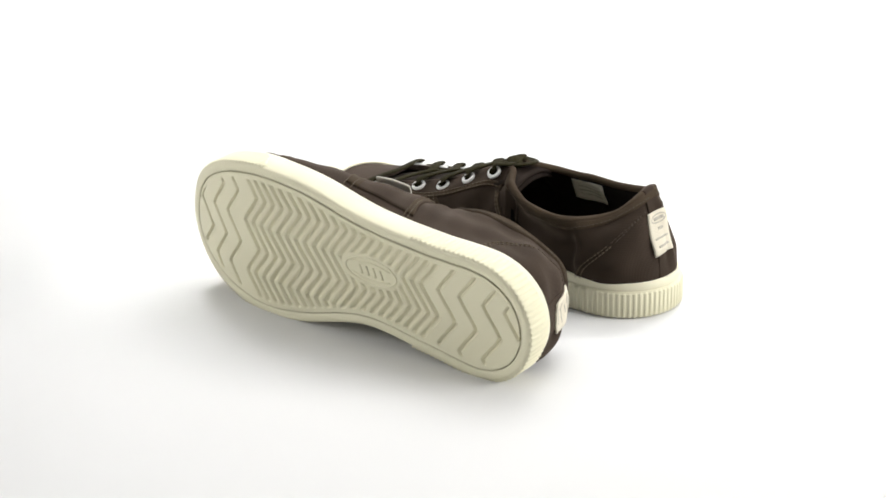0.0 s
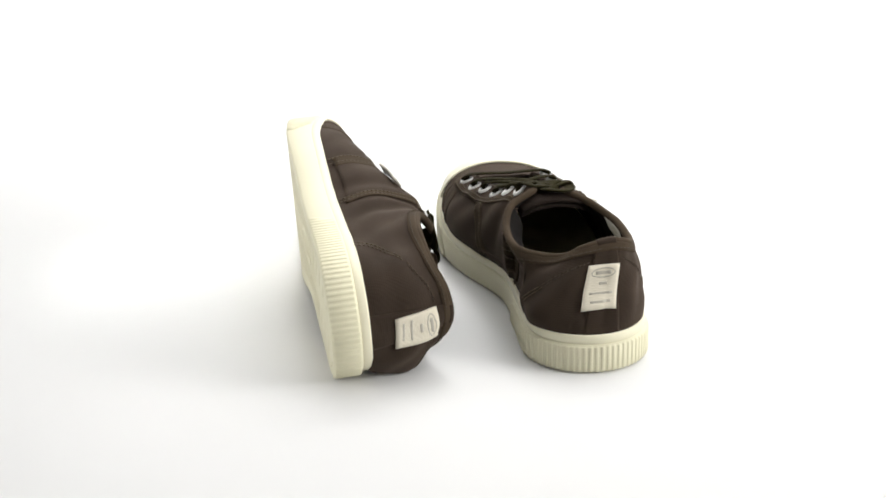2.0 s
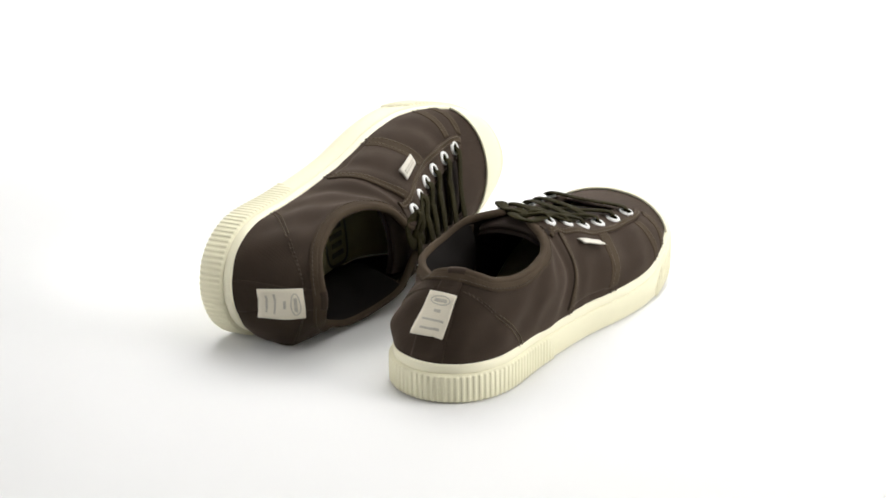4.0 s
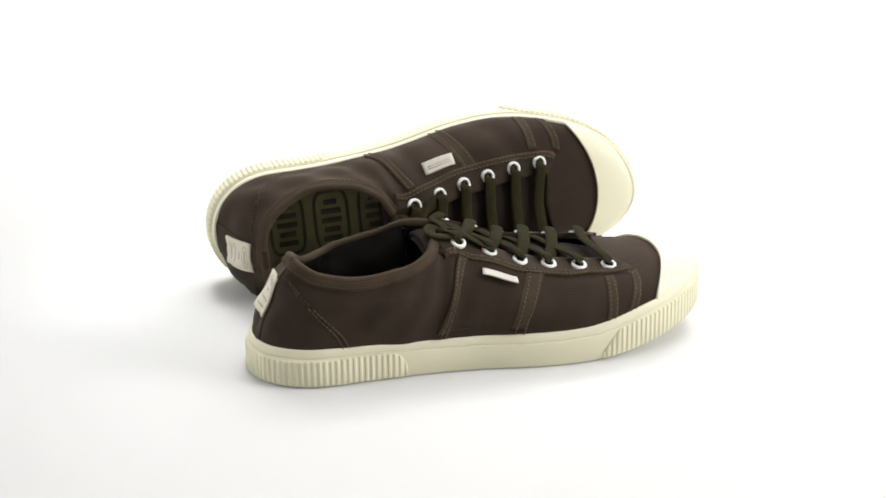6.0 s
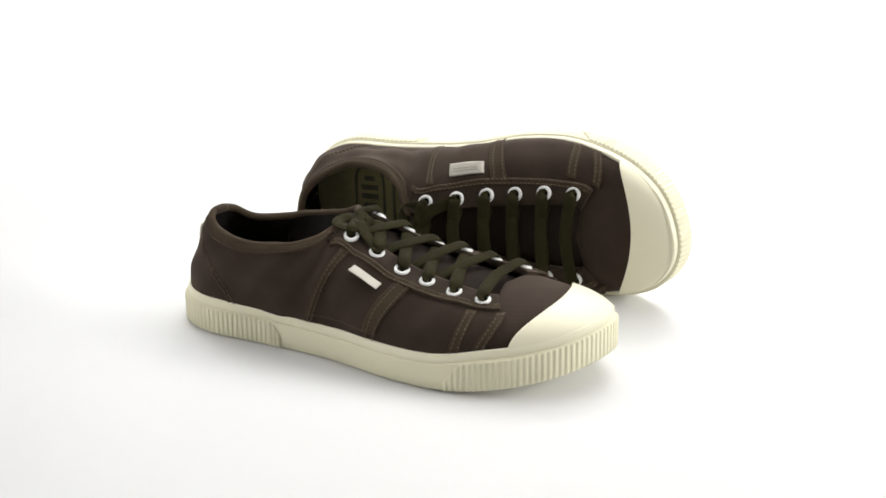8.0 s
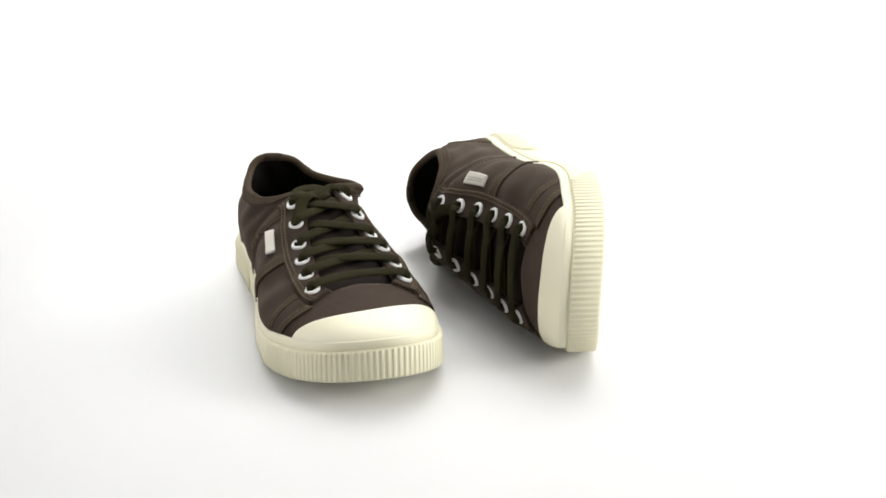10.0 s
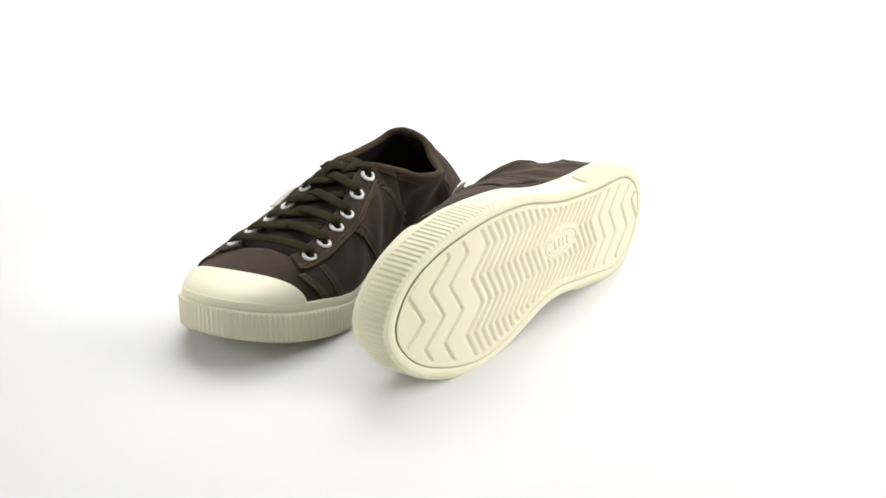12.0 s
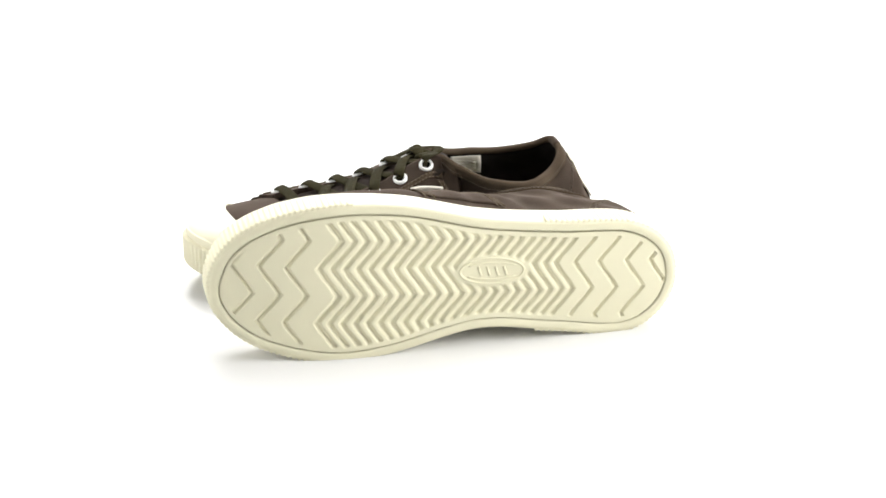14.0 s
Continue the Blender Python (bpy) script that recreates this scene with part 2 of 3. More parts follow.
def tube(P, r, n=8, closed=False, flat=1.0, ups=None, bm=None):
    """A round or flattened cord along P; ups: the direction in which it is thin."""
    P = np.asarray(P, float)
    m = len(P)
    if closed:
        T = np.roll(P, -1, 0) - np.roll(P, 1, 0)
    else:
        T = np.gradient(P, axis=0)
    T /= np.linalg.norm(T, axis=1, keepdims=True) + 1e-12
    U = np.tile([0, 0, 1.0], (m, 1)) if ups is None else np.asarray(ups, float)
    S = np.cross(T, U)
    S /= np.linalg.norm(S, axis=1, keepdims=True) + 1e-9
    U = np.cross(S, T)
    a = np.linspace(0, 2 * np.pi, n, endpoint=False)
    Q = P[:, None] + r * (np.cos(a)[None, :, None] * S[:, None] + flat * np.sin(a)[None, :, None] * U[:, None])
    bm = bm or bmesh.new()
    k0 = len(bm.verts)
    grid(Q, closed_u=closed, closed_v=True, bm=bm)
    if not closed:
        bm.verts.ensure_lookup_table()
        bm.faces.new([bm.verts[k0 + j] for j in range(n)])
        bm.faces.new([bm.verts[k0 + (m - 1) * n + j] for j in range(n)])
    return bm


def stitches(lines, off=0.0022, step=0.0029, long=0.0020, r=0.00046):
    """Single thread stitches along lines of (k, v) on the upper."""
    bm = bmesh.new()
    for line, o in lines:
        kv = np.asarray(line, float)
        u = np.linspace(0, len(kv) - 1, 400)
        kk, vv = np.interp(u, np.arange(len(kv)), kv[:, 0]), np.interp(u, np.arange(len(kv)), kv[:, 1])
        P = surf(kk, vv, np.full(400, off + o))
        arc = np.concatenate([[0], np.cumsum(np.linalg.norm(np.diff(P, axis=0), axis=1))])
        s = 0.001
        while s + long < arc[-1]:
            seg = np.stack([np.interp([s, s + long / 2, s + long], arc, P[:, c]) for c in range(3)], 1)
            tube(seg, r, 5, bm=bm)
            s += step
    return bm


# ---- sole ----


def band(f0, f1, n, zs, outs, ribs=0.0, pitch=0.0033, closed=False, end=None):
    """A strip round the sole: section (zs, outs) swept along the outline, with upright ribs where asked."""
    f = np.linspace(f0, f1, n, endpoint=not closed)
    wave = np.clip(0.5 + 0.9 * np.cos(f * PERIM / pitch * 2 * np.pi), 0, 1) * ribs
    cols = []
    for z, o, share in zip(zs, outs, [0, 1] + [1] * (len(zs) - 4) + [1, 0]):
        xy = ring(f, o + wave * share)
        if end:
            t = np.clip(np.minimum(f - f0, f1 - f) * PERIM / end[0], 0, 1)
            z = zs[0] + (z - zs[0]) * (0.30 + 0.70 * (np.sqrt(1 - (1 - t) ** 2) if end[1] else t))
        cols.append(np.concatenate([xy, (z + lift(xy[:, 0]) - drop(xy[:, 0]) * np.minimum(1, z / .019))[:, None]], 1))
    bm = grid(np.stack(cols, 1), closed_u=closed, closed_v=True)
    if not closed:
        bm.verts.ensure_lookup_table()
        m = len(zs)
        bm.faces.new([bm.verts[j] for j in range(m)])
        bm.faces.new([bm.verts[(n - 1) * m + j] for j in range(m)])
    return bm


def half_widths(x, inset):
    f = np.linspace(0, 1, 1200)
    p = ring(f, -inset)
    k = int(np.argmax(p[:, 0]))
    a, b = p[:k + 1], p[k:][::-1]
    return np.interp(x, a[:, 0], a[:, 1]), np.interp(x, b[:, 0], b[:, 1]), p[:, 0].min(), p[:, 0].max()


def tread_lines():
    """Stations along the sole of the wavy grooves, with their spacing wider at both ends."""
    xs = [0.012, 0.028, 0.046, 0.062]
    x = 0.075
    while x < 0.232:
        xs.append(x)
        x += 0.0072 if x < 0.15 else 0.0078
    return xs + [0.2440, 0.2600, 0.2765]


def tread(mk):
    """The sunk panel of the outsole with its wavy grooves."""
    inset = 0.0073
    _, _, xa, xb = half_widths(np.array([0.1]), inset)
    t = np.linspace(0, np.pi, 420)
    X = xa + (xb - xa) * (0.93 * np.linspace(0, 1, 420) + 0.07 * (0.5 - 0.5 * np.cos(t)))
    lo, hi, _, _ = half_widths(X, inset)
    w = np.linspace(0, 1, 130)
    Y = lo[:, None] * (1 - w) + hi[:, None] * w
    XX = np.repeat(X[:, None], 130, 1)
    ph = ((Y - 0.006) / 0.037) % 1
    tri = np.abs(ph * 2 - 1) - 0.5
    zig = 0.0130 * (0.8 * tri + 0.1 * np.sin(tri * np.pi))
    edge = np.minimum(Y - lo[:, None], hi[:, None] - Y)
    h = np.zeros_like(XX)
    for x0 in tread_lines():
        d = np.abs(XX + zig - x0)
        wide = 0.0024 if 0.07 < x0 < 0.235 else 0.0017
        h = np.maximum(h, np.sin(np.clip(1.15 - d / wide, 0, 1) * np.pi / 2) ** 2)
    h *= np.clip((edge - 0.003) / 0.001, 0, 1)
    ell = ((XX - 0.122) / 0.0228) ** 2 + ((Y + 0.0085) / 0.0104) ** 2
    h *= np.clip((ell - 1) * 4, 0, 1)
    Z = 0.0004 + 0.0019 * h + lift(XX)
    return mk.part("tread_panel", grid(np.stack([XX, Y, Z], -1)), RUBBER, label="cream rubber tread with zigzag grooves")


def sole(mk):
    base = mk.part("midsole", band(0, 1, 420, [.0040, .0009, .0004, .0004, .0008, .0022, .0195, .0205, .0206], [-.0064, -.0064, -.0058, -.0020, -.0008, 0, 0, -.0006, -.006], closed=True), RUBBER,
                   label="cream rubber sidewall")
    bm = bmesh.new()
    p = ring(np.linspace(0, 1, 300, endpoint=False), -0.0050)
    bm.faces.new([bm.verts.new((x, y, 0.0022 + float(lift(x)))) for x, y in p])
    bmesh.ops.triangulate(bm, faces=bm.faces)
    mk.part("sole_plate", bm, RUBBER)
    mk.part("foxing_rim", band(0, 1, 360, [.0190, .0195, .0215, .0255, FOX, FOX - .001], [-.006, -.0016, -.0012, -.0014, -.0022, -.006], closed=True), CAP,
            label="thin cream rubber rim above the sidewall")
    for f0, f1, nm, end, pitch in ((frac_at(.212), frac_at(.212, False), "toe_strip", (.011, 0), .0035), (frac_at(.090, False) - 1, frac_at(.090), "heel_strip", (.009, 1), .0036)):
        mk.part(nm, band(f0, f1, 1100, [.0010, .0010, .0022, .0188, .0198, .0198], [-.004, .0002, .0007, .0007, 0, -.004], ribs=.0006, pitch=pitch, end=end), RUBBER,
                label="ribbed cream rubber strip")
    tr = tread(mk)
    # plain oval badge with bars
    a = np.linspace(0, 2 * np.pi, 64, endpoint=False)
    ringp = np.stack([.122 + .0206 * np.cos(a), -.0085 + .0086 * np.sin(a), np.full(64, .0006)], 1)
    bm = tube(ringp, .0009, 8, closed=True)
    arc = np.linspace(-.92, .92, 14)
    for up in (-1, 1):
        tube(np.stack([.122 + .0168 * arc, -.0085 + up * (.0033 + .0023 * (1 - arc ** 2)), np.full(14, .0005)], 1), .0006, 6, bm=bm)
    for dx in (-.0085, -.003, .0025, .008):
        tube([(.122 + dx + .0012, -.0085 - .0030, .0006), (.122 + dx - .0012, -.0085 + .0030, .0006)], .0009, 8, bm=bm)
    mk.part("badge", bm, RUBBER, tr, "raised oval rubber badge")


# ---- upper ----
EYELET_X = (.130, .149, .168, .1865, .206, .2255)


def upper(mk):
    one = lambda ks, v: np.full(len(ks), float(v))
    ks = np.linspace(9.6, NK - 9.6, 96)
    mk.part("vamp", panel(ks, one(ks, 0), one(ks, 1), 0.0, 0.0016, 28), VAMP, label="dark brown canvas vamp")
    for a, b, nm in ((-0.001, 11.3, "quarter"), (NK - 11.3, NK + 0.001, "quarter")):
        ks = np.linspace(a, b, 110)
        mk.part(nm, panel(ks, one(ks, 0), one(ks, 1), 0.0010, 0.0018, 28, .62), CANVAS, label="dark brown canvas side panel")
    ks = np.linspace(0, NK, 240)
    K = np.repeat(ks[:, None], 20, 1)
    V = np.repeat(np.linspace(0.02, 0.985, 20)[None], 240, 0)
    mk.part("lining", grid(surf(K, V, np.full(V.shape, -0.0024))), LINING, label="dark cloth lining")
    seams, faint = [], []
    for lat in (True, False):
        g = (lambda k: k) if lat else (lambda k: NK - k)
        # facing that carries the eyelets
        ks = np.linspace(5.85, 11.2, 84)
        v1 = np.array([v_from_rim(g(k), .0175 + .002 * math.sin(k)) for k in ks])
        kk = np.array([g(k) for k in ks])
        mk.part("eyestay", panel(kk, v1, one(ks, 1), 0.0020, 0.0012, 12), CANVAS, label="stitched brown canvas eyelet facing")
        hem = lambda d: np.array([v_from_rim(g(k), d + .002 * math.sin(k)) for k in ks])
        mk.part("facing_tape", panel(kk, hem(.0172), hem(.0128), 0.0026, 0.0010, 5), TAPE, label="olive brown tape along the facing seam")
        for d in (.0136, .0163):
            seams.append(([(g(k), v_from_rim(g(k), d + .002 * math.sin(k))) for k in np.linspace(6.0, 11.15, 42)], 0.0005))
        # side panel between two slanting seams
        b0, b1 = (5.0, 7.95) if lat else (4.3, 7.7)
        t0, t1 = (6.5, 8.6) if lat else (5.8, 8.5)
        w0, w1 = v_from_rim(g(t0), .0165), v_from_rim(g(t1), .0165)
        mk.part("side_panel", patch([(g(b0), .10), (g(b1), .10), (g(t1), w1), (g(t0), w0)], 0.0019, 0.0012, 24), CANVAS)
        for ka, kb in ((b0, t0), (b1 - .36, t1 - .36)):
            v1 = v_from_rim(g(kb), .0175)
            mk.part("seam_tape", patch([(g(ka), .10), (g(ka + .36), .10), (g(kb + .36), v1), (g(kb), v1)], 0.0022, 0.0008, 16), TAPE)
        for ka, kb in ((9.80, 10.12), (10.42, 11.05)):
            v1 = v_from_rim(g(kb), .0175)
            mk.part("seam_tape", patch([(g(ka), .10), (g(ka + .30), .10), (g(kb + .30), v1), (g(kb), v1)], 0.0014, 0.0008, 16), TAPE)
        for ka, kb, v1 in ((b0 + .07, t0 + .07, w0), (b0 + .28, t0 + .28, w0), (b1 - .07, t1 - .07, w1), (b1 - .28, t1 - .28, w1)):
            seams.append(([(g(ka + (kb - ka) * u), .04 + (v1 - .06) * u) for u in np.linspace(0, 1, 20)], -.0001))
        for ka, kb in ((9.86, 10.18), (10.03, 10.35), (10.47, 11.10), (10.64, 11.28)):
            v1 = v_from_rim(g(kb), .0185)
            seams.append(([(g(ka + (kb - ka) * u), .05 + (v1 - .05) * u) for u in np.linspace(0, 1, 20)], -.0010))
        bend = catmull([(2.68, .04), (2.52, .22), (2.15, .44), (1.70, .63), (1.2, .76), (.66, .82)], np.linspace(0, 5, 40), closed=False)
        for d in (0, .13):
            seams.append(([(g(k - d), v) for k, v in bend[:22]], -.001))
            faint.append(([(g(k - d), v) for k, v in bend[22:]], -.001))
        faint.append(([(g(k), v_from_rim(g(k), .0045)) for k in np.linspace(.2, 5.9, 50)], -.0002))
    # strip over the heel seam
    ks = np.linspace(-.42, .42, 14)
    mk.part("heel_stay", panel(ks, one(ks, 0), one(ks, .98), 0.0016, 0.0010, 20), CANVAS)
    tagged(mk.part("stitching", stitches(seams), THREAD, label="tan double stitching"), kind="stuff")
    tagged(mk.part("stitching", stitches(faint, r=.0003), DARK_THREAD, label="brown stitching along the collar and heel"), kind="stuff")
    # binding round the collar
    ks = np.linspace(-6.2, 6.2, 200)
    rim = surf(ks, np.ones(200), np.full(200, -.0006))
    mk.part("collar_binding", tube(rim, .0025, 10), BINDING, label="folded brown collar binding")
    ks = np.linspace(-.40, .40, 16)
    mk.part("heel_fold", tube(surf(ks, np.ones(16), np.full(16, -.0006)), .0028, 10), CANVAS)
    ks = np.linspace(-6.0, 6.0, 160)
    mk.part("collar_tape", panel(ks, np.array([v_from_rim(k, .0062) for k in ks]), one(ks, .995), 0.0017, 0.0010, 5), BINDING)


def toe_cap(mk):
    ks = np.linspace(10.4, NK - 10.4, 130)
    K = np.repeat(ks[:, None], 60, 1)
    V = np.repeat(np.linspace(0, 1, 60)[None], 130, 0)
    bm = grid(surf(K, V, np.full(V.shape, 0.0020)))
    warp = lambda co, s: co.x + s * 0.015 * min(1.5, (abs(co.y) / 0.045) ** 2)
    for w in bm.verts:
        w.co.x = warp(w.co, 1)
    bmesh.ops.bisect_plane(bm, geom=bm.verts[:] + bm.edges[:] + bm.faces[:], plane_co=(0.2665, 0, 0), plane_no=(1, 0, 0), clear_inner=True)
    for w in bm.verts:
        w.co.x = warp(w.co, -1)
    bmesh.ops.recalc_face_normals(bm, faces=bm.faces)
    bmesh.ops.solidify(bm, geom=bm.faces[:], thickness=0.0016)
    mk.part("toe_cap", bm, CAP, label="smooth cream rubber toe cap")


def point(k, v, off):
    return surf(np.array(k), np.array(v), np.array(off))


def frame_on(k, v, off):
    """A place on the upper with its normal and the directions along it."""
    p = point(k, v, off)
    n = Vector(point(k, v, off + .001) - p).normalized()
    up = Vector(point(k, min(1, v + .02), off) - point(k, max(0, v - .02), off))
    up = (up - n * up.dot(n)).normalized()
    side = up.cross(n)
    return Matrix(((side.x, up.x, n.x, p[0]), (side.y, up.y, n.y, p[1]), (side.z, up.z, n.z, p[2]), (0, 0, 0, 1)))


def eyelets_and_lace(mk, slant):
    spots = {}
    for lat in (True, False):
        for i, x in enumerate(EYELET_X):
            k = k_at(x, .0075, lat)
            v = v_from_rim(k, .0075)
            m = frame_on(k, v, .0022)
            a = np.linspace(0, 2 * np.pi, 28, endpoint=False)
            prof = [(.0028, -.001), (.0028, .0007), (.0033, .0012), (.0043, .0011), (.0049, .0004), (.0050, -.0006)]
            P = np.array([[m @ Vector((r * math.cos(t), r * math.sin(t), z)) for r, z in prof] for t in a])
            mk.part("eyelet", grid(P, closed_u=True), METAL, label="white metal eyelet")
            hole = bmesh.new()
            bmesh.ops.create_circle(hole, cap_ends=True, radius=.0029, segments=20, matrix=m @ Matrix.Translation((0, 0, .0001)))
            mk.part("eyelet_hole", hole, LINING)
            spots[lat, i] = m
    def strand(a, b, c, d, e, n=26):
        P = catmull(np.array([a, b, c, d, e]), np.linspace(0, 4, n), closed=False)
        ups = np.tile([0.25, 0, 1.0], (n, 1))
        mk.part("lace_strand", tube(P, .0040, 12, flat=.27, ups=ups), LACE, label="flat dark olive woven lace")

    o = lambda m, x, y, z: np.array(m @ Vector((x, y, z)))
    hole = lambda lat, i: np.array(spots[lat, i].translation)
    m, m2 = spots[True, 5], spots[False, 5]
    strand(o(m, 0, 0, -.0015), o(m, 0, .0035, .0030), (hole(True, 5) + hole(False, 5)) / 2 + [-.004, 0, .0050], o(m2, 0, .0035, .0030), o(m2, 0, 0, -.0015))
    for i in range(1, 5):
        for lat in (True, False):
            s = -1 if lat else 1
            m = spots[lat, i]
            lean = slant[0] if lat else slant[1]
            far = hole(not lat, i - 1) * lean + hole(not lat, i) * (1 - lean)
            edge = far + [.004, s * .0085, -.0005]
            mid = (hole(lat, i) + edge) / 2 * [1, 0, 1] + [-.001, 0, .0022 if lat else .0042]
            strand(o(m, 0, 0, -.0015), o(m, 0, .0040, .0030), mid, edge, far + [.002, s * .003, -.006])
    # tied ends at the top
    c = (hole(True, 0) + hole(False, 0)) / 2 + [-.003, 0, .0008]
    a = np.linspace(0, 2 * np.pi, 22)
    knot = tube(np.stack([c[0] + .0040 * np.sin(a), c[1] + .0055 * np.cos(a), c[2] + .0020 * np.sin(2 * a)], 1)[:-1], .0030, 10, closed=True, flat=.6)
    mk.part("lace_knot", knot, LACE, label="small tied lace knot")
    strand(o(spots[True, 0], 0, 0, -.0015), o(spots[True, 0], 0, .004, .0030), c + [0, -.006, .002], c, c + [.002, .005, 0])
    strand(o(spots[False, 0], 0, 0, -.0015), o(spots[False, 0], 0, .004, .0035), c + [-.004, .010, .0045], c + [-.001, .004, .003], c + [.002, -.005, 0])
    strand(c, c + [.004, -.007, .0035], c + [.009, -.013, .0005], hole(True, 1) + [-.004, .003, .0035], hole(True, 1) + [.001, 0, .001])
    strand(c, c + [-.008, .002, .003], c + [-.012, -.006, .0025], c + [-.008, -.013, .0015], hole(True, 0) + [.003, .002, .003])


def tongue_and_insole(mk):
    xs = np.linspace(.110, .237, 40)
    cz = np.interp(xs, [.104, .120, .135, .160, .190, .214, .228, .237], [.0735, .0770, .0730, .0645, .0575, .0535, .0500, .0465])
    hw = np.interp(xs, [.104, .108, .125, .16, .20, .246], [.017, .022, .024, .025, .027, .028])
    t = np.linspace(-1, 1, 21)
    top = np.stack([np.repeat(xs[:, None], 21, 1), hw[:, None] * t, cz[:, None] - .0040 * t ** 2 - .001 * t ** 4 + 0 * xs[:, None]], -1)
    low = top - [0, 0, .0025]
    bm = grid(np.concatenate([top, low[:, ::-1]], 1), closed_v=True)
    bm.verts.ensure_lookup_table()
    for j in range(20):
        bm.faces.new([bm.verts[j], bm.verts[j + 1], bm.verts[40 - j], bm.verts[41 - j]])
    mk.part("tongue", bm, TONGUE_SHADED, label="brown canvas tongue, colour darkened for the shade under the laces")
    under = top * [1, 1, 1] - [.0015, 0, .0040]
    mk.part("tongue_lining", grid(np.concatenate([under, (under - [0, 0, .001])[:, ::-1]], 1), closed_v=True), TONGUE_SHADED, label="brown tongue lining in the same shade-darkened colour")
    bm = bmesh.new()
    p = ring(np.linspace(0, 1, 200, endpoint=False), -0.0065)
    bm.faces.new([bm.verts.new((x, y, 0.0235 + float(lift(x)))) for x, y in p])
    ins = mk.part("insole", bm, INSOLE, label="olive cloth insole with dark printed marks")
    for x, y in ((.052, .0), (.083, .001), (.114, .002)):
        a = np.linspace(0, 2 * np.pi, 40, endpoint=False)
        sq = lambda c: np.sign(c) * np.abs(c) ** .45
        edge = np.stack([x + .0115 * sq(np.cos(a)), y + .0205 * sq(np.sin(a)), np.full(40, .0237)], 1)
        mk.part("printed_outline", tube(edge, .0011, 6, closed=True, flat=.15), INK, ins, "dark printed rounded outline")
        bm = bmesh.new()
        for d, half in ((-.0130, .0045), (-.0065, .0070), (.0, .0070), (.0065, .0055), (.0130, .0065)):
            tube([(x - half, y + d, .0238), (x + half, y + d, .0238)], .0019, 8, flat=.10, bm=bm)
        mk.part("printed_mark", bm, INK, ins, "dark printed bars")


def labels(mk, corners, tab, printed):
    """The woven heel label (corners in k, v), the side tab and the size label."""
    lab = mk.part("heel_label", patch(corners, .0030, .0012), LABEL, label="cream woven heel label with grey print")
    a, b, c, d = np.asarray(corners, float)

    def inside(u, w):
        low, high = a + (b - a) * u, d + (c - d) * u
        return low + (high - low) * w

    for w, half, r in ((.82, .25, .0011), (.58, .13, .0010), (.36, .36, .0008), (.17, .32, .0008)):
        q = np.array([inside(u, w) for u in np.linspace(.5 - half, .5 + half, 9)])
        lo, hi = surf(q[:, 0], q[:, 1], np.full(9, .0030)), surf(q[:, 0], q[:, 1], np.full(9, .01))
        mk.part("printed_bar", tube(lo, r, 8, flat=.15, ups=hi - lo), PRINT, lab)
    ov = np.linspace(0, 2 * np.pi, 24, endpoint=False)
    q = np.array([inside(.5 + .37 * math.cos(t), .82 + .10 * math.sin(t)) for t in ov])
    lo, hi = surf(q[:, 0], q[:, 1], np.full(24, .0030)), surf(q[:, 0], q[:, 1], np.full(24, .01))
    mk.part("printed_oval", tube(lo, .0004, 6, closed=True, flat=.4, ups=hi - lo), PRINT, lab)
    # folded tab caught under the facing seam
    tb = mk.part("side_tab", patch(tab, .0036, .0012, 10, .0028), TAB, label="pale grey woven side tab")
    a, b, c, d = np.asarray(tab, float)
    for w in (.42, .62) if printed else ():
        q = np.array([inside(u, w) for u in np.linspace(.12, .88, 9)])
        lo, hi = surf(q[:, 0], q[:, 1], np.full(9, .0036 + .0028 * (1 - w))), surf(q[:, 0], q[:, 1], np.full(9, .015))
        mk.part("printed_bar", tube(lo, .0007, 6, flat=.12, ups=hi - lo), PRINT, tb)
    pl = mk.part("size_label", patch([(3.45, .55), (4.55, .50), (4.45, .92), (3.45, .95)], -.0028, .0004), TAB, label="pale printed size label")
    for w in (.25, .45, .65):
        q = np.array([np.array((3.6, .55)) + np.array((.7, 0)) * u + np.array((0, .38)) * w for u in np.linspace(0, 1, 8)])
        lo = surf(q[:, 0], q[:, 1], np.full(8, -.0032))
        mk.part("printed_bar", tube(lo, .0009, 6, flat=.3, ups=lo - surf(q[:, 0], q[:, 1])), PRINT, pl)


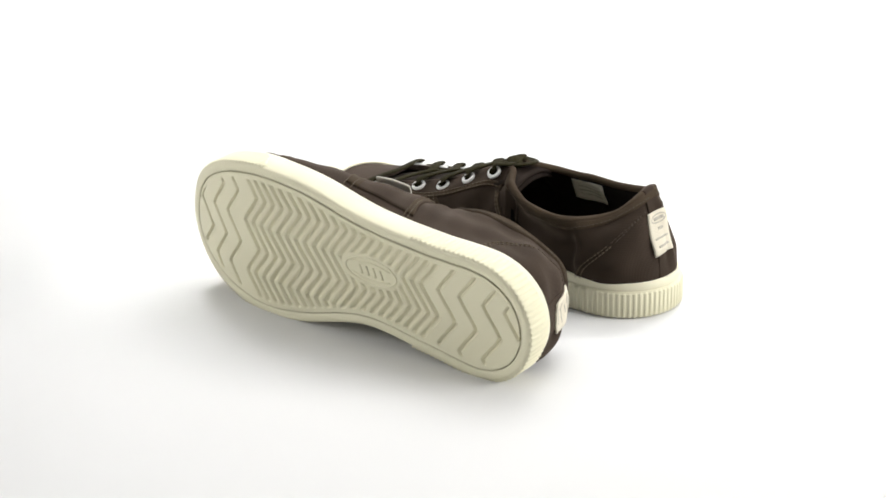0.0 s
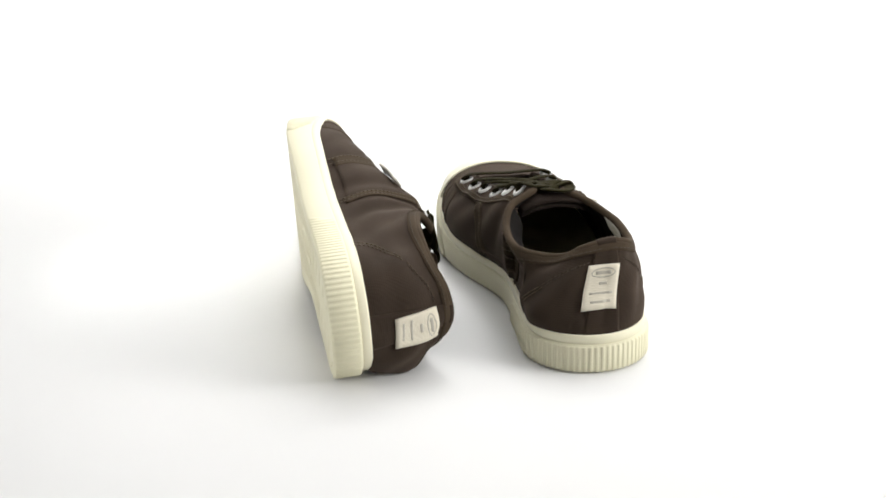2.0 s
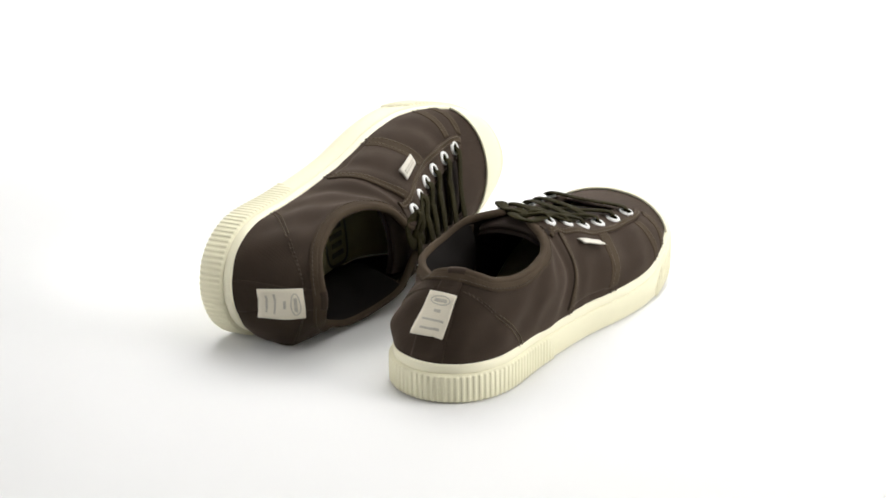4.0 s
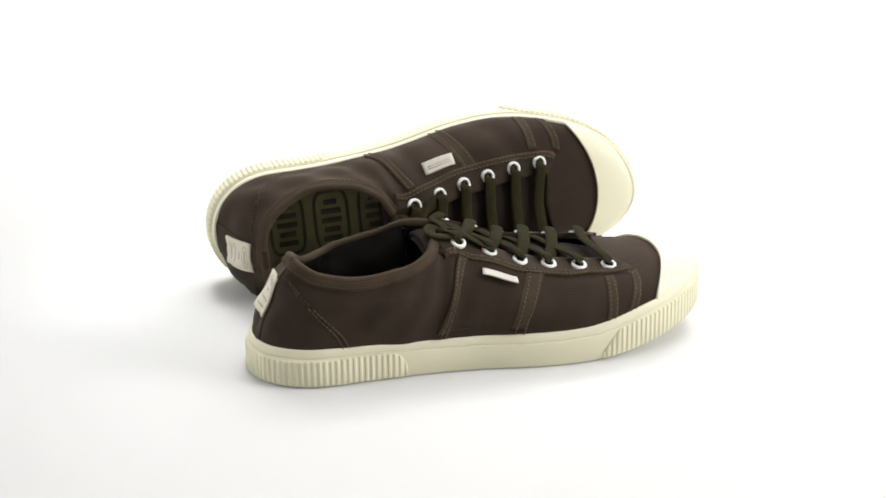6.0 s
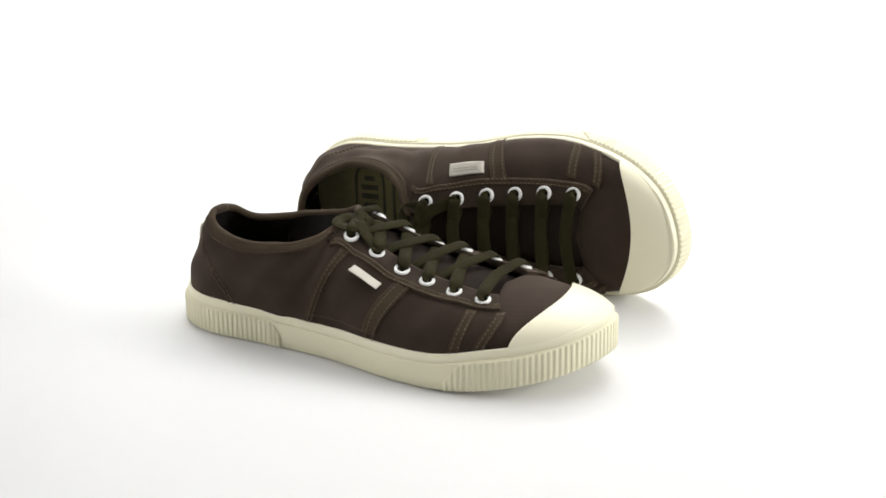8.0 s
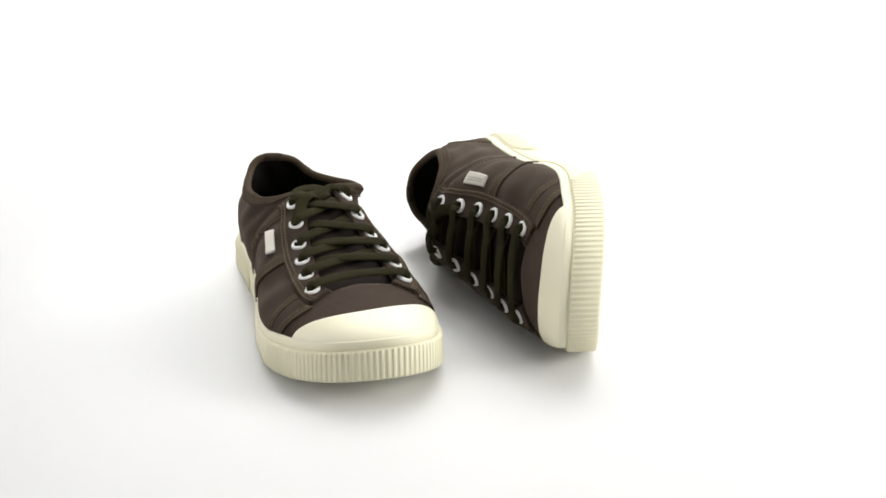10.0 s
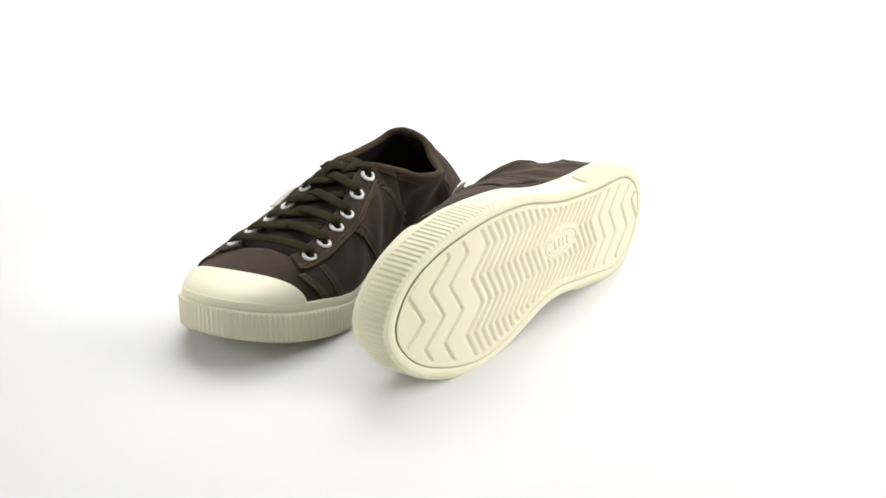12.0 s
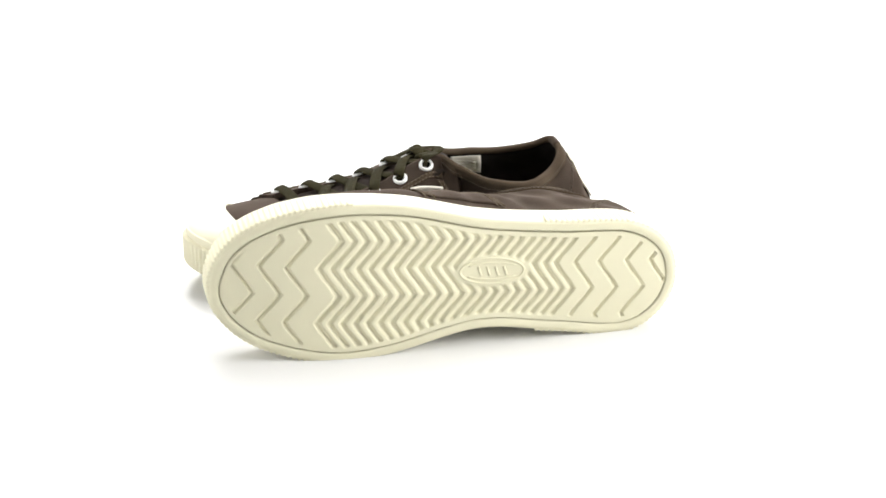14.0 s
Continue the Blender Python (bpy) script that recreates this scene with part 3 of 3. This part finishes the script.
def sneaker(name, flip, label, corners, tab, fold, lean, flex, sag, puff, pinch=0.0, low=(0.0, 0.0), spring=(0.0150, 0.190), belly=0.0):
    global FOLD, LEAN, FLEX, SAG, PUFF, PINCH, LOW, SPRING, BELLY
    FOLD, LEAN, FLEX, SAG, PUFF, PINCH, LOW, SPRING, BELLY = fold, lean, flex, sag, puff, pinch, low, spring, belly
    root = new(name)
    tagged(root, label, "shoe", "pair of sneakers")
    mk = Maker(root, flip)
    sole(mk)
    upper(mk)
    toe_cap(mk)
    tongue_and_insole(mk)
    eyelets_and_lace(mk, (0.25, 0.2) if flip else (1.0, 1.0))
    labels(mk, corners, tab, flip)
    return root


standing = sneaker("sneaker", False, "dark brown canvas sneaker with cream rubber sole, standing upright",
                   [(-.55, .29), (.32, .28), (.42, .76), (-.54, .78)], [(7.07, .535), (7.89, .513), (7.94, .60), (7.14, .61)], 0.0, 0.011, 0.0, 0.002, (-0.0010, 0.0062), 0.0055, (0.0060, 0.0035), belly=0.009)
tipped = sneaker("sneaker", True, "dark brown canvas sneaker lying on its side, cream sole exposed",
                 [(-.55, .29), (.27, .30), (.42, .81), (-.68, .83)], [(7.12, .525), (7.98, .54), (8.05, .65), (7.20, .64)], 1.7, -0.006, 0.004, 0.004, (0.0010, 0.0150), 0.0, (0.0015, 0.0015), (0.0165, 0.190))

# ---- the slow turn ----
TURN = [(0.0, 138.5), (0.5, 127.9), (1.0, 117.3), (1.5, 107.0), (2.0, 96.6), (2.5, 85.6), (3.0, 75.1), (3.5, 64.5), (4.2, 49.5), (5.0, 32.4),
        (5.8, 15.1), (6.5, 0.0), (7.0, -10.7), (7.5, -21.8), (8.3, -40.2), (9.1, -58.9), (10.0, -79.7), (10.5, -91.0), (11.0, -102.4),
        (11.5, -113.6), (12.0, -124.9), (12.5, -136.3), (13.0, -147.8), (13.5, -159.2), (14.0, -170.4)]
POSE_STANDING = pose(-0.1333, -0.0874, 0.0003, 0, 0, 5.4)
POSE_TIPPED = Matrix(((0.9966, -0.0657, 0.0494, -0.1435), (0.0538, 0.0663, -0.9964, 0.0781), (0.0622, 0.9956, 0.0696, 0.0354), (0, 0, 0, 1)))


def motions():
    for thing, rest in ((standing, POSE_STANDING), (tipped, POSE_TIPPED)):
        walk(thing, [(t, pose(0, 0, 0, 0, 0, a) @ rest) for t, a in TURN])


motions()
